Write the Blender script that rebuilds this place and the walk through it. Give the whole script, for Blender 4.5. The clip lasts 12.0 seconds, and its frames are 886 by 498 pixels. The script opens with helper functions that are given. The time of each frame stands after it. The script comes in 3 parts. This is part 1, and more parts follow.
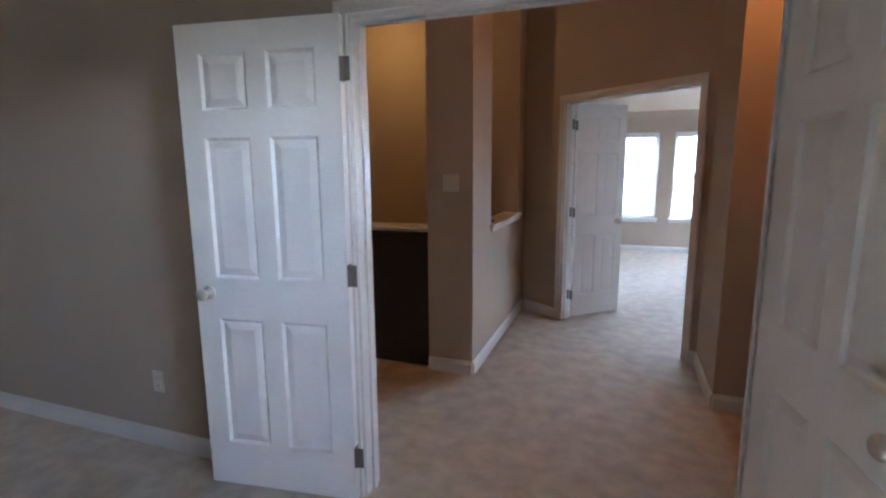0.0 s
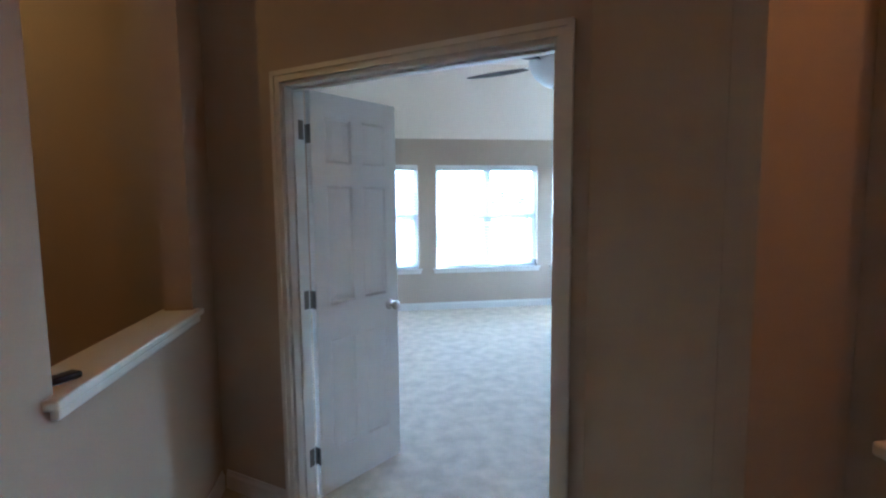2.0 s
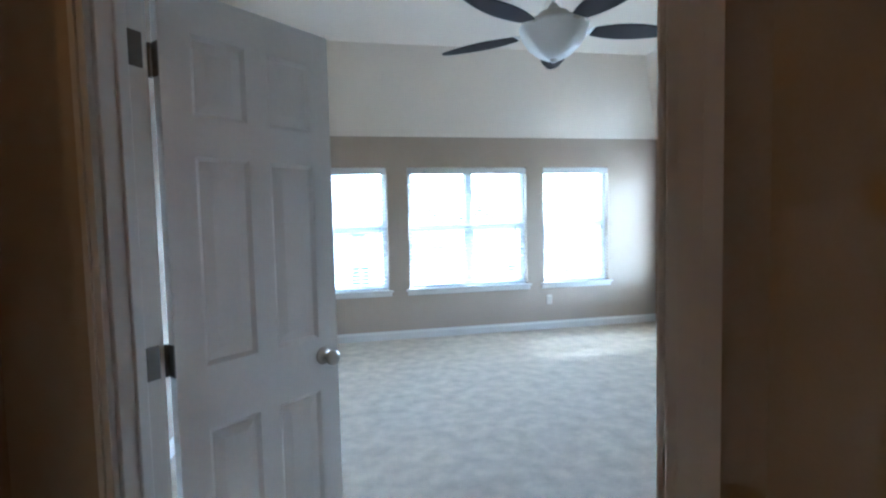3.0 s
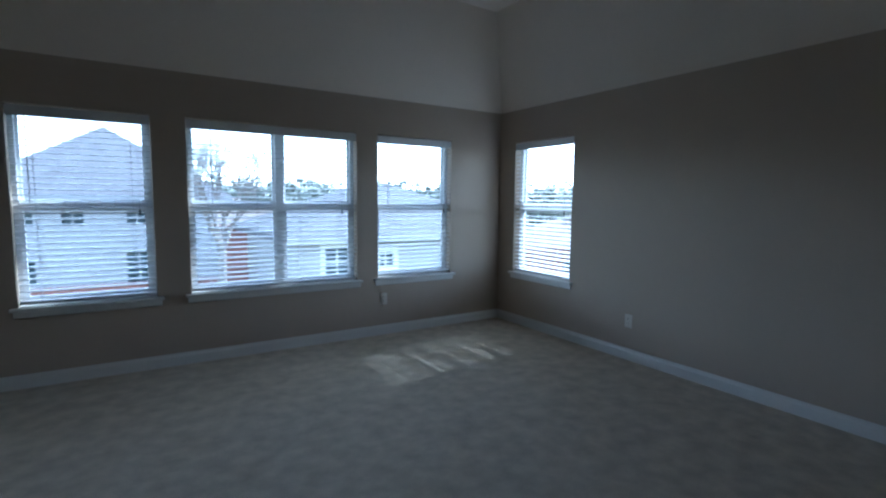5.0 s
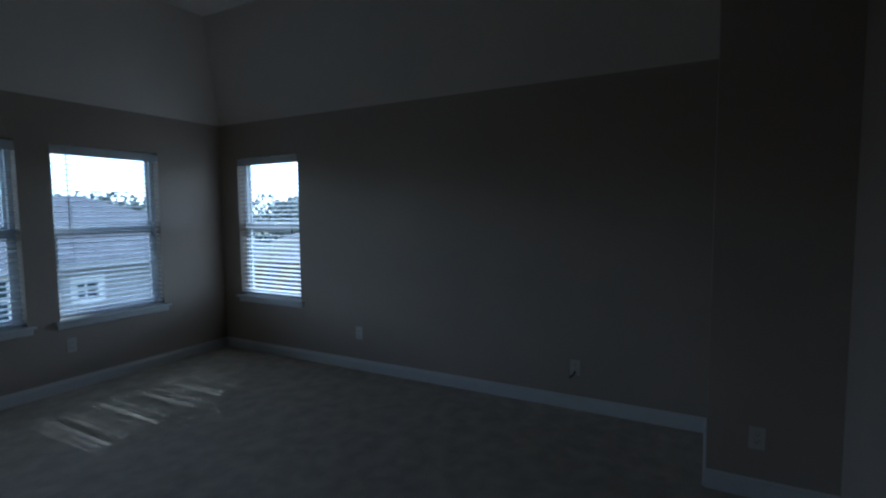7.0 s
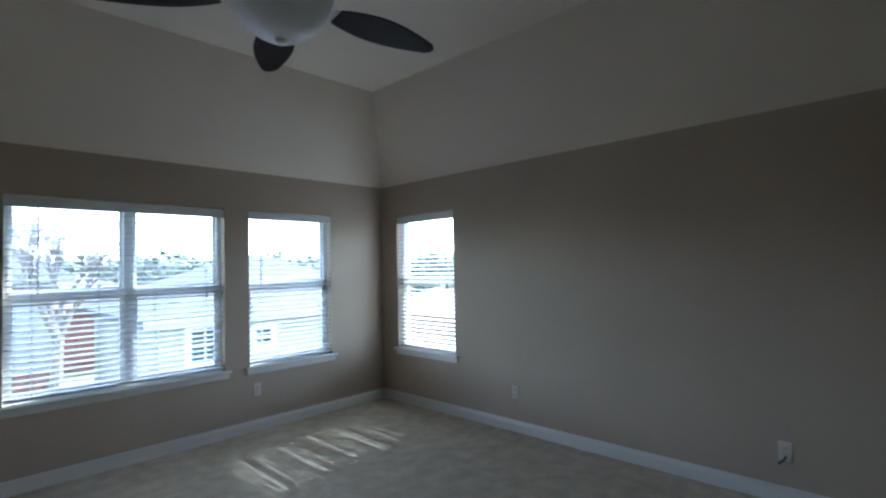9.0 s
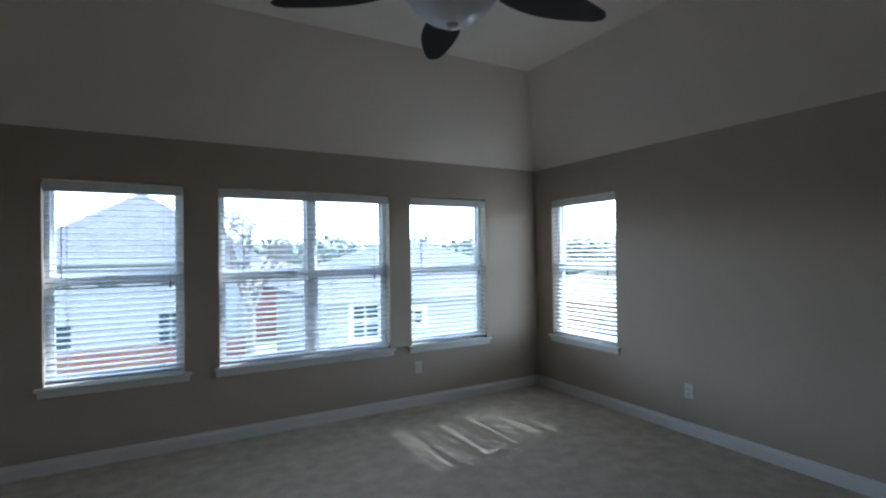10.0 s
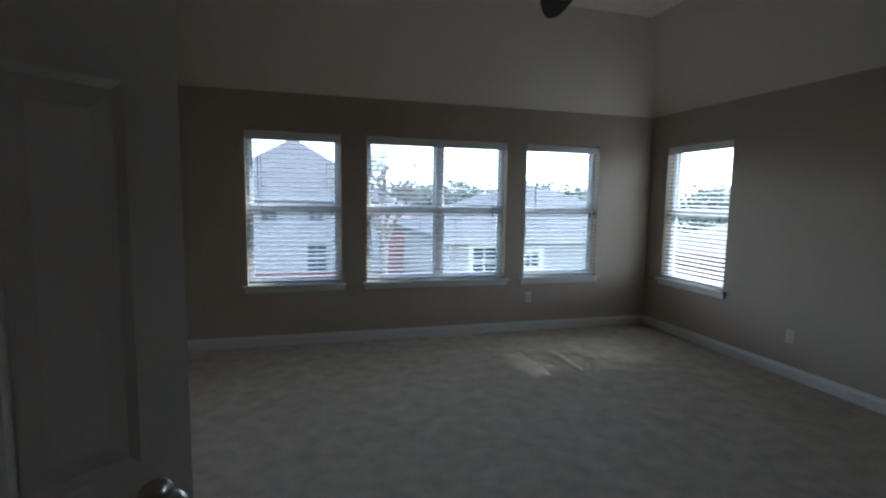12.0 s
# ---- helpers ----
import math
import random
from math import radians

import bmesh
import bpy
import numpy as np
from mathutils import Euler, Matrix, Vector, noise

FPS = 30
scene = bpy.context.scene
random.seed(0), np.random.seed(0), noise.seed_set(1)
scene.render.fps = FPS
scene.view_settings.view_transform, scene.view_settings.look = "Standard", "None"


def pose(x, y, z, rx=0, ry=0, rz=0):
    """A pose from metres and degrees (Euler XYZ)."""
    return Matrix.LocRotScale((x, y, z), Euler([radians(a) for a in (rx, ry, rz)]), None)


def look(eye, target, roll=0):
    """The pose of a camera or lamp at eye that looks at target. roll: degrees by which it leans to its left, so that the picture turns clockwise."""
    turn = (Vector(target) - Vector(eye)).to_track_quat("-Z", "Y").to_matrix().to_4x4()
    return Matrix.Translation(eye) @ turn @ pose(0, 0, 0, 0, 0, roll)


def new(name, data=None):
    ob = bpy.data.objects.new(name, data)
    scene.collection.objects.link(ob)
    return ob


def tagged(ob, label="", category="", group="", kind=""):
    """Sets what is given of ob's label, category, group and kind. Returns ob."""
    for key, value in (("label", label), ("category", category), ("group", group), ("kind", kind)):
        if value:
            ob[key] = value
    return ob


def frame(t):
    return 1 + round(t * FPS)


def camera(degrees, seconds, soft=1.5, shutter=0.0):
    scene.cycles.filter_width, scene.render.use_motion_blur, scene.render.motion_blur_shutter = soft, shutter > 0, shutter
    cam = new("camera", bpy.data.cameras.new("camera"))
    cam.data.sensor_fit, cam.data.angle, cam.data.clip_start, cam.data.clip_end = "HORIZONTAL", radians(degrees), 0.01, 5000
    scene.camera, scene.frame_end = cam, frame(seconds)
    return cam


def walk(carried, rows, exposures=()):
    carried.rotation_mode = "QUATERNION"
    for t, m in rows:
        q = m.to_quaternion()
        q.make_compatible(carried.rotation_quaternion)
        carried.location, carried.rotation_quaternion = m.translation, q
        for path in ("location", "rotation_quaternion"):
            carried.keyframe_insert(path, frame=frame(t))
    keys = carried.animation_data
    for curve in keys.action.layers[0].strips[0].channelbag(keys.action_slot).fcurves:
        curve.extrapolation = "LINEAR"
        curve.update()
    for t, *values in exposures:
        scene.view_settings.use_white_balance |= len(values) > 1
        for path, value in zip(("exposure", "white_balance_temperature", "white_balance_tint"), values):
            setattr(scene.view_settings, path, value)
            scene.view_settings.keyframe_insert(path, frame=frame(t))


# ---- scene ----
cam = camera(84.0, 12.0, soft=2.3)
PATH = [
    (0, (-4.023, -9.136, 1.465), (-4.698, -7.282, 1.138), -0.4),
    (0.5, (-4.129, -8.55, 1.476), (-4.484, -6.604, 1.183), -0.5),
    (1, (-4.161, -7.934, 1.482), (-4.26, -5.956, 1.204), -1.0),
    (1.5, (-4.187, -7.313, 1.506), (-4.059, -5.331, 1.266), -0.8),
    (2, (-4.175, -6.776, 1.506), (-3.876, -4.807, 1.317), -0.5),
    (2.5, (-4.111, -6.234, 1.5), (-3.713, -4.281, 1.338), -0.4),
    (2.7, (-4.041, -6.038, 1.439), (-3.658, -4.078, 1.331), -1.3),
    (4.3, (-3.873, -4.733, 1.353), (-3.212, -2.86, 1.114), 0.1),
    (4.5, (-3.817, -4.638, 1.363), (-3.04, -2.81, 1.135), 0.4),
    (5, (-3.65, -4.508, 1.384), (-2.58, -2.83, 1.185), 0.6),
    (5.5, (-3.692, -4.458, 1.407), (-2.342, -2.991, 1.244), 0.7),
    (6, (-3.571, -4.563, 1.419), (-2.046, -3.279, 1.266), 0.1),
    (6.5, (-3.542, -4.637, 1.406), (-1.846, -3.587, 1.27), -0.3),
    (6.7, (-3.539, -4.632, 1.449), (-1.786, -3.681, 1.295), -0.5),
    (8.3, (-3.521, -4.57, 1.461), (-1.876, -3.435, 1.386), -1.4),
    (8.5, (-3.52, -4.536, 1.464), (-1.928, -3.325, 1.436), -1.6),
    (9, (-3.553, -4.417, 1.466), (-2.118, -3.026, 1.534), -1.3),
    (9.5, (-3.606, -4.299, 1.521), (-2.364, -2.732, 1.573), -0.9),
    (10, (-3.622, -4.269, 1.473), (-2.634, -2.531, 1.488), -0.8),
    (10.5, (-3.739, -4.201, 1.471), (-3.058, -2.32, 1.473), -0.5),
    (11, (-3.75, -4.2, 1.4), (-3.217, -2.272, 1.384), -0.5),
    (11.5, (-3.79, -4.45, 1.45), (-3.201, -2.544, 1.312), -0.09),
    (12, (-3.817, -4.849, 1.427), (-3.281, -2.933, 1.222), 0.9),
]
EXPOSURES = [(0, 6.6, 4800, 10), (0.5, 6.35, 4650, 6), (1.0, 6.5, 4350, 2), (2.0, 6.35, 4300, 0), (2.7, 6.2, 4450, 0), (4.3, 4.3, 4600, 0), (5.0, 3.45, 4500, 0), (5.5, 2.75, 4400, 0), (6.7, 2.0, 4350, 0), (8.3, 4.05, 4850, 0), (9.5, 3.95, 4900, 1), (10.5, 3.6, 5000, 2), (12, 3.25, 5150, 3)]
walk(cam, [(t, look(eye, target, roll)) for t, eye, target, roll in PATH], EXPOSURES)

# ---- light ----
world = bpy.data.worlds.new("world")
scene.world = world
world.use_nodes = True
wn, wl = world.node_tree.nodes, world.node_tree.links
sky = wn.new("ShaderNodeTexSky")
sky.sky_type = 'NISHITA'
sky.sun_disc = False
sky.sun_elevation = radians(41)
sky.sun_rotation = radians(82.5)
sky.dust_density = 1.0
sky.air_density = 1.0
# a hazy white winter sky
haze = wn.new("ShaderNodeHueSaturation")
haze.inputs["Saturation"].default_value = 0.35
wl.new(sky.outputs[0], haze.inputs["Color"])
wl.new(haze.outputs[0], wn["Background"].inputs[0])
wn["Background"].inputs[1].default_value = 0.15
sun = new("sun", bpy.data.lights.new("sun", 'SUN'))
sun.data.energy, sun.data.angle, sun.data.color = 1.5, radians(0.5), (1.0, 0.95, 0.88)
sun.matrix_world = look((0, 0, 0), (-0.748, -0.098, -0.656))


def lamp(name, kind, m, watts, color, size=0.1, size_y=0.0):
    ob = new(name, bpy.data.lights.new(name, kind))
    ob.data.energy, ob.data.color = watts, color
    if kind == 'AREA':
        ob.data.shape, ob.data.size, ob.data.size_y = 'RECTANGLE', size, size_y or size
    else:
        ob.data.shadow_soft_size = size
    ob.matrix_world = m
    return ob


lamp("stairwell_bulb", 'POINT', pose(-6.35, -4.85, 2.85), 0.14, (1.0, 0.50, 0.12), 0.06)
lamp("niche_bulb", 'POINT', pose(-3.13, -6.33, 2.82), 0.17, (1.0, 0.36, 0.08), 0.03)

# ---- materials ----


def material(name, color, rough=0.6, vary=0.08, scale=3.0, fine=80.0, bump=0.1, dist=0.002, metal=0.0, color2=None, coat=0.0, blotch=0.0):
    m = bpy.data.materials.new(name)
    m.use_nodes = True
    n, l = m.node_tree.nodes, m.node_tree.links
    b = n["Principled BSDF"]
    b.inputs["Roughness"].default_value = rough
    b.inputs["Metallic"].default_value = metal
    b.inputs["Coat Weight"].default_value = coat
    tc = n.new("ShaderNodeTexCoord")
    big, small = n.new("ShaderNodeTexNoise"), n.new("ShaderNodeTexNoise")
    for node, sc, de in ((big, scale, 5), (small, fine, 3)):
        node.inputs["Scale"].default_value = sc
        node.inputs["Detail"].default_value = de
        l.new(tc.outputs["Object"], node.inputs["Vector"])
    add = n.new("ShaderNodeMix")
    add.data_type = 'FLOAT'
    add.inputs[0].default_value = 0.4
    l.new(big.outputs[0], add.inputs[2]), l.new(small.outputs[0], add.inputs[3])
    ramp = n.new("ShaderNodeValToRGB")
    c2 = color2 or [c * (1 - 2.5 * vary) for c in color]
    ramp.color_ramp.elements[0].position, ramp.color_ramp.elements[1].position = 0.36 + blotch, 0.62 - blotch
    ramp.color_ramp.elements[0].color = (*c2, 1)
    ramp.color_ramp.elements[1].color = (*color, 1)
    l.new(add.outputs[0], ramp.inputs[0])
    l.new(ramp.outputs[0], b.inputs["Base Color"])
    if bump:
        bp = n.new("ShaderNodeBump")
        bp.inputs["Strength"].default_value, bp.inputs["Distance"].default_value = bump, dist
        l.new(small.outputs[0], bp.inputs["Height"])
        l.new(bp.outputs[0], b.inputs["Normal"])
    return m


M_WALL = material("greige_wall_paint", (0.43, 0.355, 0.275), 0.75, 0.025, 1.5, 160, 0.25, 0.0015)
M_CEIL = material("ceiling_paint", (0.73, 0.645, 0.54), 0.85, 0.02, 1.2, 120, 0.3, 0.002)
M_TRIM = material("white_trim_paint", (0.70, 0.685, 0.65), 0.35, 0.02, 2, 60, 0.05, 0.0005)
M_DOOR = material("white_door_paint", (0.80, 0.785, 0.76), 0.38, 0.02, 2, 90, 0.10, 0.0006)
M_CARPET = material("beige_carpet", (0.70, 0.61, 0.48), 1.0, 0.1, 8.0, 170, 1.0, 0.014, color2=(0.50, 0.43, 0.33))
M_NICKEL = material("satin_nickel", (0.62, 0.59, 0.55), 0.28, 0.04, 20, 300, 0.02, 0.0005, metal=1.0)
M_HINGE = material("dull_hinge_metal", (0.20, 0.18, 0.16), 0.4, 0.08, 20, 300, 0.05, 0.0005, metal=1.0)
M_PLASTIC = material("almond_plastic", (0.60, 0.56, 0.49), 0.35, 0.01, 10, 80, 0.0)
M_DARKPLASTIC = material("black_plastic", (0.015, 0.015, 0.016), 0.4, 0.05, 20, 100, 0.1, 0.0005)
M_DARKBROWN = material("dark_brown_finish", (0.022, 0.012, 0.009), 0.55, 0.12, 3, 40, 0.1, 0.0008)
M_BLADE = material("dark_walnut_blade", (0.022, 0.013, 0.011), 0.6, 0.15, 6, 60, 0.05, 0.0005)
M_BOWL = material("frosted_bowl_glass", (0.72, 0.72, 0.72), 0.35, 0.01, 4, 60, 0.0, coat=0.3)
M_SLAT = material("white_blind_slat", (0.70, 0.70, 0.705), 0.4, 0.02, 4, 60, 0.03, 0.0003)
M_VINYL = material("white_window_vinyl", (0.72, 0.73, 0.73), 0.4, 0.02, 4, 60, 0.0)
M_CORD = material("grey_cord", (0.45, 0.45, 0.46), 0.7, 0.05, 30, 200, 0.0)
M_SIDING = material("pale_blue_grey_siding", (0.28, 0.275, 0.285), 0.8, 0.04, 1.5, 20, 0.1, 0.003)
M_CREAM = material("cream_stucco", (0.33, 0.32, 0.31), 0.85, 0.04, 1.5, 30, 0.1, 0.003)
M_BRICK = material("red_brick", (0.21, 0.095, 0.07), 0.9, 0.15, 3, 12, 0.2, 0.006)
M_SHINGLE = material("grey_shingle", (0.105, 0.10, 0.105), 0.95, 0.1, 1.5, 14, 0.3, 0.01)
M_SHINGLE2 = material("brown_grey_shingle", (0.15, 0.125, 0.115), 0.95, 0.1, 1.5, 14, 0.3, 0.01)
M_DARKGLASS = material("dark_house_glass", (0.03, 0.05, 0.06), 0.1, 0.05, 2, 20, 0.0)
M_BARK = material("grey_bark", (0.20, 0.175, 0.16), 0.95, 0.15, 4, 40, 0.5, 0.01)
M_LEAF = material("dull_green_foliage", (0.17, 0.185, 0.15), 0.9, 0.2, 1.5, 8, 0.0)
M_GRASS = material("dry_winter_lawn", (0.20, 0.18, 0.11), 1.0, 0.15, 0.4, 12, 0.4, 0.03, color2=(0.12, 0.13, 0.07))


def glass_material():
    m = bpy.data.materials.new("window_glass")
    m.use_nodes = True
    n, l = m.node_tree.nodes, m.node_tree.links
    n.remove(n["Principled BSDF"])
    tr, gl = n.new("ShaderNodeBsdfTransparent"), n.new("ShaderNodeBsdfGlossy")
    mix, fr = n.new("ShaderNodeMixShader"), n.new("ShaderNodeLayerWeight")
    tr.inputs[0].default_value = (0.86, 0.86, 0.865, 1)
    gl.inputs["Roughness"].default_value = 0.02
    po = n.new("ShaderNodeMath")
    po.operation = 'POWER'
    po.inputs[1].default_value = 4.0
    sc = n.new("ShaderNodeMath")
    sc.operation = 'MULTIPLY_ADD'
    sc.inputs[1].default_value, sc.inputs[2].default_value = 0.7, 0.05
    l.new(fr.outputs["Facing"], po.inputs[0]), l.new(po.outputs[0], sc.inputs[0])
    l.new(sc.outputs[0], mix.inputs[0]), l.new(tr.outputs[0], mix.inputs[1]), l.new(gl.outputs[0], mix.inputs[2])
    l.new(mix.outputs[0], n["Material Output"].inputs[0])
    return m


M_GLASS = glass_material()

M_BLADE.node_tree.nodes["Principled BSDF"].inputs["Specular IOR Level"].default_value = 0.08

# ---- mesh helpers ----


def box(bm, x0, x1, y0, y1, z0, z1, m=None):
    vs = [bm.verts.new((x, y, z)) for z in (z0, z1) for y in (y0, y1) for x in (x0, x1)]
    for f in ((0, 2, 3, 1), (4, 5, 7, 6), (0, 1, 5, 4), (2, 6, 7, 3), (0, 4, 6, 2), (1, 3, 7, 5)):
        bm.faces.new([vs[i] for i in f])
    if m is not None:
        bmesh.ops.transform(bm, matrix=m, verts=vs)
    return vs


def bevelled(x0, x1, y0, y1, z0, z1, r=0.004, seg=2):
    bm = bmesh.new()
    box(bm, x0, x1, y0, y1, z0, z1)
    bmesh.ops.bevel(bm, geom=bm.edges[:], offset=r, segments=seg, profile=0.5, affect='EDGES')
    return bm


def lathe(profile, seg=32):
    """A solid turned round z from (radius, height) pairs, bottom to top."""
    bm = bmesh.new()
    rings = []
    for r, z in profile:
        rings.append([bm.verts.new((r * math.cos(2 * math.pi * i / seg), r * math.sin(2 * math.pi * i / seg), z)) for i in range(seg)])
    for a, b in zip(rings, rings[1:]):
        for i in range(seg):
            bm.faces.new((a[i], a[(i + 1) % seg], b[(i + 1) % seg], b[i]))
    bm.faces.new(rings[0][::-1]), bm.faces.new(rings[-1])
    return bm


def moved(bm, m):
    bmesh.ops.transform(bm, matrix=m, verts=bm.verts[:])
    return bm


def mesh_of(name, bm, mat, smooth=False):
    me = bpy.data.meshes.new(name)
    bmesh.ops.recalc_face_normals(bm, faces=bm.faces[:])
    bm.to_mesh(me)
    bm.free()
    me.materials.append(mat)
    if smooth:
        for p in me.polygons:
            p.use_smooth = True
    return me


def part(name, bm, mat, parent=None, label="", smooth=False):
    ob = new(name, mesh_of(name, bm, mat, smooth))
    if parent:
        ob.parent = parent
    if label:
        ob["label"] = label
    return ob


def structure(name, bm, mat, label, category, smooth=False):
    return tagged(part(name, bm, mat, None, "", smooth), label, category, "", "structure")


def thing(name, m, label, category, group="", kind=""):
    ob = new(name)
    ob.empty_display_size = 0.1
    ob.matrix_world = m
    return tagged(ob, label, category, group, kind)


def wall_bm(length, thick, z0, z1, holes=()):
    """A wall along +x from 0, its face at y=0 and its body at y from 0 to thick; holes are (x0, x1, z0, z1)."""
    bm = bmesh.new()
    xs = sorted({0, length, *[h[0] for h in holes], *[h[1] for h in holes]})
    for xa, xb in zip(xs, xs[1:]):
        mid = (xa + xb) / 2
        spans = sorted((h[2], h[3]) for h in holes if h[0] < mid < h[1])
        z = z0
        for a, b in spans:
            if a > z:
                box(bm, xa, xb, 0, thick, z, a)
            z = b
        if z < z1:
            box(bm, xa, xb, 0, thick, z, z1)
    bmesh.ops.remove_doubles(bm, verts=bm.verts[:], dist=1e-5)
    return bm


def along(p, q):
    """The pose with x from p to q on the floor."""
    return pose(p[0], p[1], 0, 0, 0, math.degrees(math.atan2(q[1] - p[1], q[0] - p[0])))


def wall(name, p, q, thick, z0, z1, holes=(), label="greige painted plaster wall", mat=None):
    bm = moved(wall_bm(math.dist(p, q), thick, z0, z1, holes), along(p, q))
    return structure(name, bm, mat or M_WALL, label, "wall")


def baseboard(p, q, h=0.10, d=0.014):
    """A moulded skirting; it stands on the right-hand side of the way from p to q."""
    bm = bmesh.new()
    n = math.dist(p, q)
    prof = [(0, 0), (-d, 0), (-d, h * 0.72), (-d * 0.75, h * 0.8), (-d * 0.45, h * 0.88), (-d * 0.4, h), (0, h)]
    a = [bm.verts.new((0, y, z)) for y, z in prof]
    b = [bm.verts.new((n, y, z)) for y, z in prof]
    for i in range(len(prof)):
        j = (i + 1) % len(prof)
        bm.faces.new((a[i], a[j], b[j], b[i]))
    bm.faces.new(a), bm.faces.new(b[::-1])
    return structure("baseboard", moved(bm, along(p, q)), M_TRIM, "white painted moulded baseboard along the wall", "baseboard")


# ---- structure: bedroom ----
EAVE, FLAT, INSET = 2.37, 3.26, 0.46
LEFT = -5.06
WIN = [("window_1", -4.345, -3.485), ("window_2", -3.24, -1.775), ("window_3", -1.555, -0.68)]
WZ0, WZ1 = 0.585, 2.02
wall("wall_windows", (LEFT - 0.14, 0), (0.16, 0), 0.16, 0, EAVE + 0.02, [(a - LEFT + 0.14, b - LEFT + 0.14, WZ0, WZ1) for n, a, b in WIN])
wall("wall_east", (0, 0), (0, -4.76), 0.16, 0, EAVE + 0.02, [(0.265, 1.115, WZ0, WZ1)])
bm = bmesh.new()
prof = [(0, 0), (0, EAVE), (-INSET, FLAT + 0.01), (-3.97, FLAT + 0.01), (-3.97, 0)]
sides = [[bm.verts.new((x, y, z)) for y, z in prof] for x in (LEFT, LEFT - 0.12)]
bm.faces.new(sides[0]), bm.faces.new(sides[1])
for k in range(5):
    bm.faces.new((sides[0][k], sides[0][(k + 1) % 5], sides[1][(k + 1) % 5], sides[1][k]))
structure("wall_west", bm, M_WALL, "greige painted bedroom end wall", "wall")
P, Q = Vector((-4.58, -4.396)), Vector((-3.495, -5.194))
U = (Q - P).normalized()
D2W = (Q - P).length
p0 = P - U * 0.80
p1 = Q + U * 0.20
wall("wall_diagonal", p0, p1, 0.12, 0, 3.3, [(0.80 + 0.038, 0.80 + D2W - 0.045, 0, 2.05)])
wall("wall_south", (-3.37, -5.20), (-0.58, -5.20), -0.12, 0, 3.3)
wall("wall_return", (-0.70, -4.64), (-0.002, -4.64), -0.12, 0, 3.3)
wall("wall_closet", (-0.70, -4.76), (-0.70, -5.20), 0.12, 0, 3.3)
# vaulted ceiling: two slopes, their hip and the flat middle
bm = bmesh.new()
OUT = 0.14
DROP = EAVE - OUT * (FLAT - EAVE) / INSET
lo, hi = DROP, FLAT
pts = dict(a=(OUT, OUT, lo), b=(-INSET, -INSET, hi), c=(LEFT - OUT, OUT, lo), d=(LEFT - OUT, -INSET, hi), e=(OUT, -5.35, lo), f=(-INSET, -5.35, hi), g=(LEFT - OUT, -5.35, hi))
v = {k: bm.verts.new(p) for k, p in pts.items()}
w = {k: bm.verts.new((p[0] * 1.02, p[1], p[2] + 0.3)) for k, p in pts.items()}
for ids in ("acdb", "abfe", "bdgf"):
    bm.faces.new([v[k] for k in ids]), bm.faces.new([w[k] for k in ids])
for i, j in zip("acdgfe", "cdgfea"):
    bm.faces.new((v[i], v[j], w[j], w[i]))
structure("ceiling_bedroom", bm, M_CEIL, "raised off-white plaster bedroom ceiling with steep sloping sides", "ceiling")
# floor: one carpet through all the rooms
bm = bmesh.new()
box(bm, -8.85, 0.1, -12.7, 0.1, -0.2, 0)
structure("floor", bm, M_CARPET, "beige cut-pile carpet with vacuum and foot marks", "floor")

# ---- structure: hall and first room ----
HC = 3.0
wall("wall_hall_east", (-3.45, -5.19), (-3.45, -5.858), 0.11, 0, HC)
wall("wall_hall_jog", (-3.45, -5.95), (-2.82, -5.95), 0.09, 0, HC)
wall("wall_niche", (-3.22, -5.952), (-3.22, -7.24), 0.27, 0, HC, [(0.09, 0.75, 1.02, 3.0)])
wall("wall_niche_back", (-2.95, -5.952), (-2.95, -7.24), 0.1, 0, HC)
bm = bmesh.new()
box(bm, -5.30, -4.97, -5.94, -5.49, 0, HC)
structure("wall_pier", bm, M_WALL, "greige painted wall pier beside the stairwell", "wall")
wall("wall_half", (-4.97, -4.11), (-4.97, -5.49), -0.12, 0, HC, [(0.32, 1.33, 1.0, 3.0)])
# plain half wall, near-black brown over its whole face
wall("wall_stair_front", (-7.9, -5.89), (-5.3, -5.89), 0.12, 0, 1.0, mat=M_DARKBROWN, label="very dark brown half wall before the stairwell")
wall("wall_stair_back", (-7.9, -4.11), (-5.09, -4.11), 0.1, 0, HC)
wall("wall_hall_west", (-7.9, -4.01), (-7.9, -7.24), -0.12, 0, HC)
wall("wall_door_1", (-8.74, -7.36), (-1.74, -7.36), 0.12, 0, HC, [(3.68, 5.18, 0, 2.05)])
wall("wall_room_west", (-8.74, -12.51), (-8.74, -7.24), 0.12, 0, HC)
# the hole is an unseen opening, added and sized to light the first room
wall("wall_room_east", (-1.74, -7.24), (-1.74, -12.51), 0.12, 0, HC, [(1.5, 2.5, 1.66, 2.0)])
wall("wall_room_south", (-1.74, -12.51), (-8.74, -12.51), 0.12, 0, HC)
bm = bmesh.new()
box(bm, -8.86, -1.62, -12.63, -5.42, HC, HC + 0.12)
box(bm, -8.02, -5.19, -5.42, -4.0, HC, HC + 0.12)
for a, b, c in (((-5.19, -5.42), (-3.2, -5.42), (-5.19, -3.96)),):
    lo = [bm.verts.new((*p, HC)) for p in (a, b, c)]
    hi = [bm.verts.new((*p, HC + 0.12)) for p in (a, b, c)]
    bm.faces.new(lo), bm.faces.new(hi)
    for i in range(3):
        bm.faces.new((lo[i], lo[(i + 1) % 3], hi[(i + 1) % 3], hi[i]))
structure("ceiling_hall", bm, M_CEIL, "flat off-white hall ceiling", "ceiling")

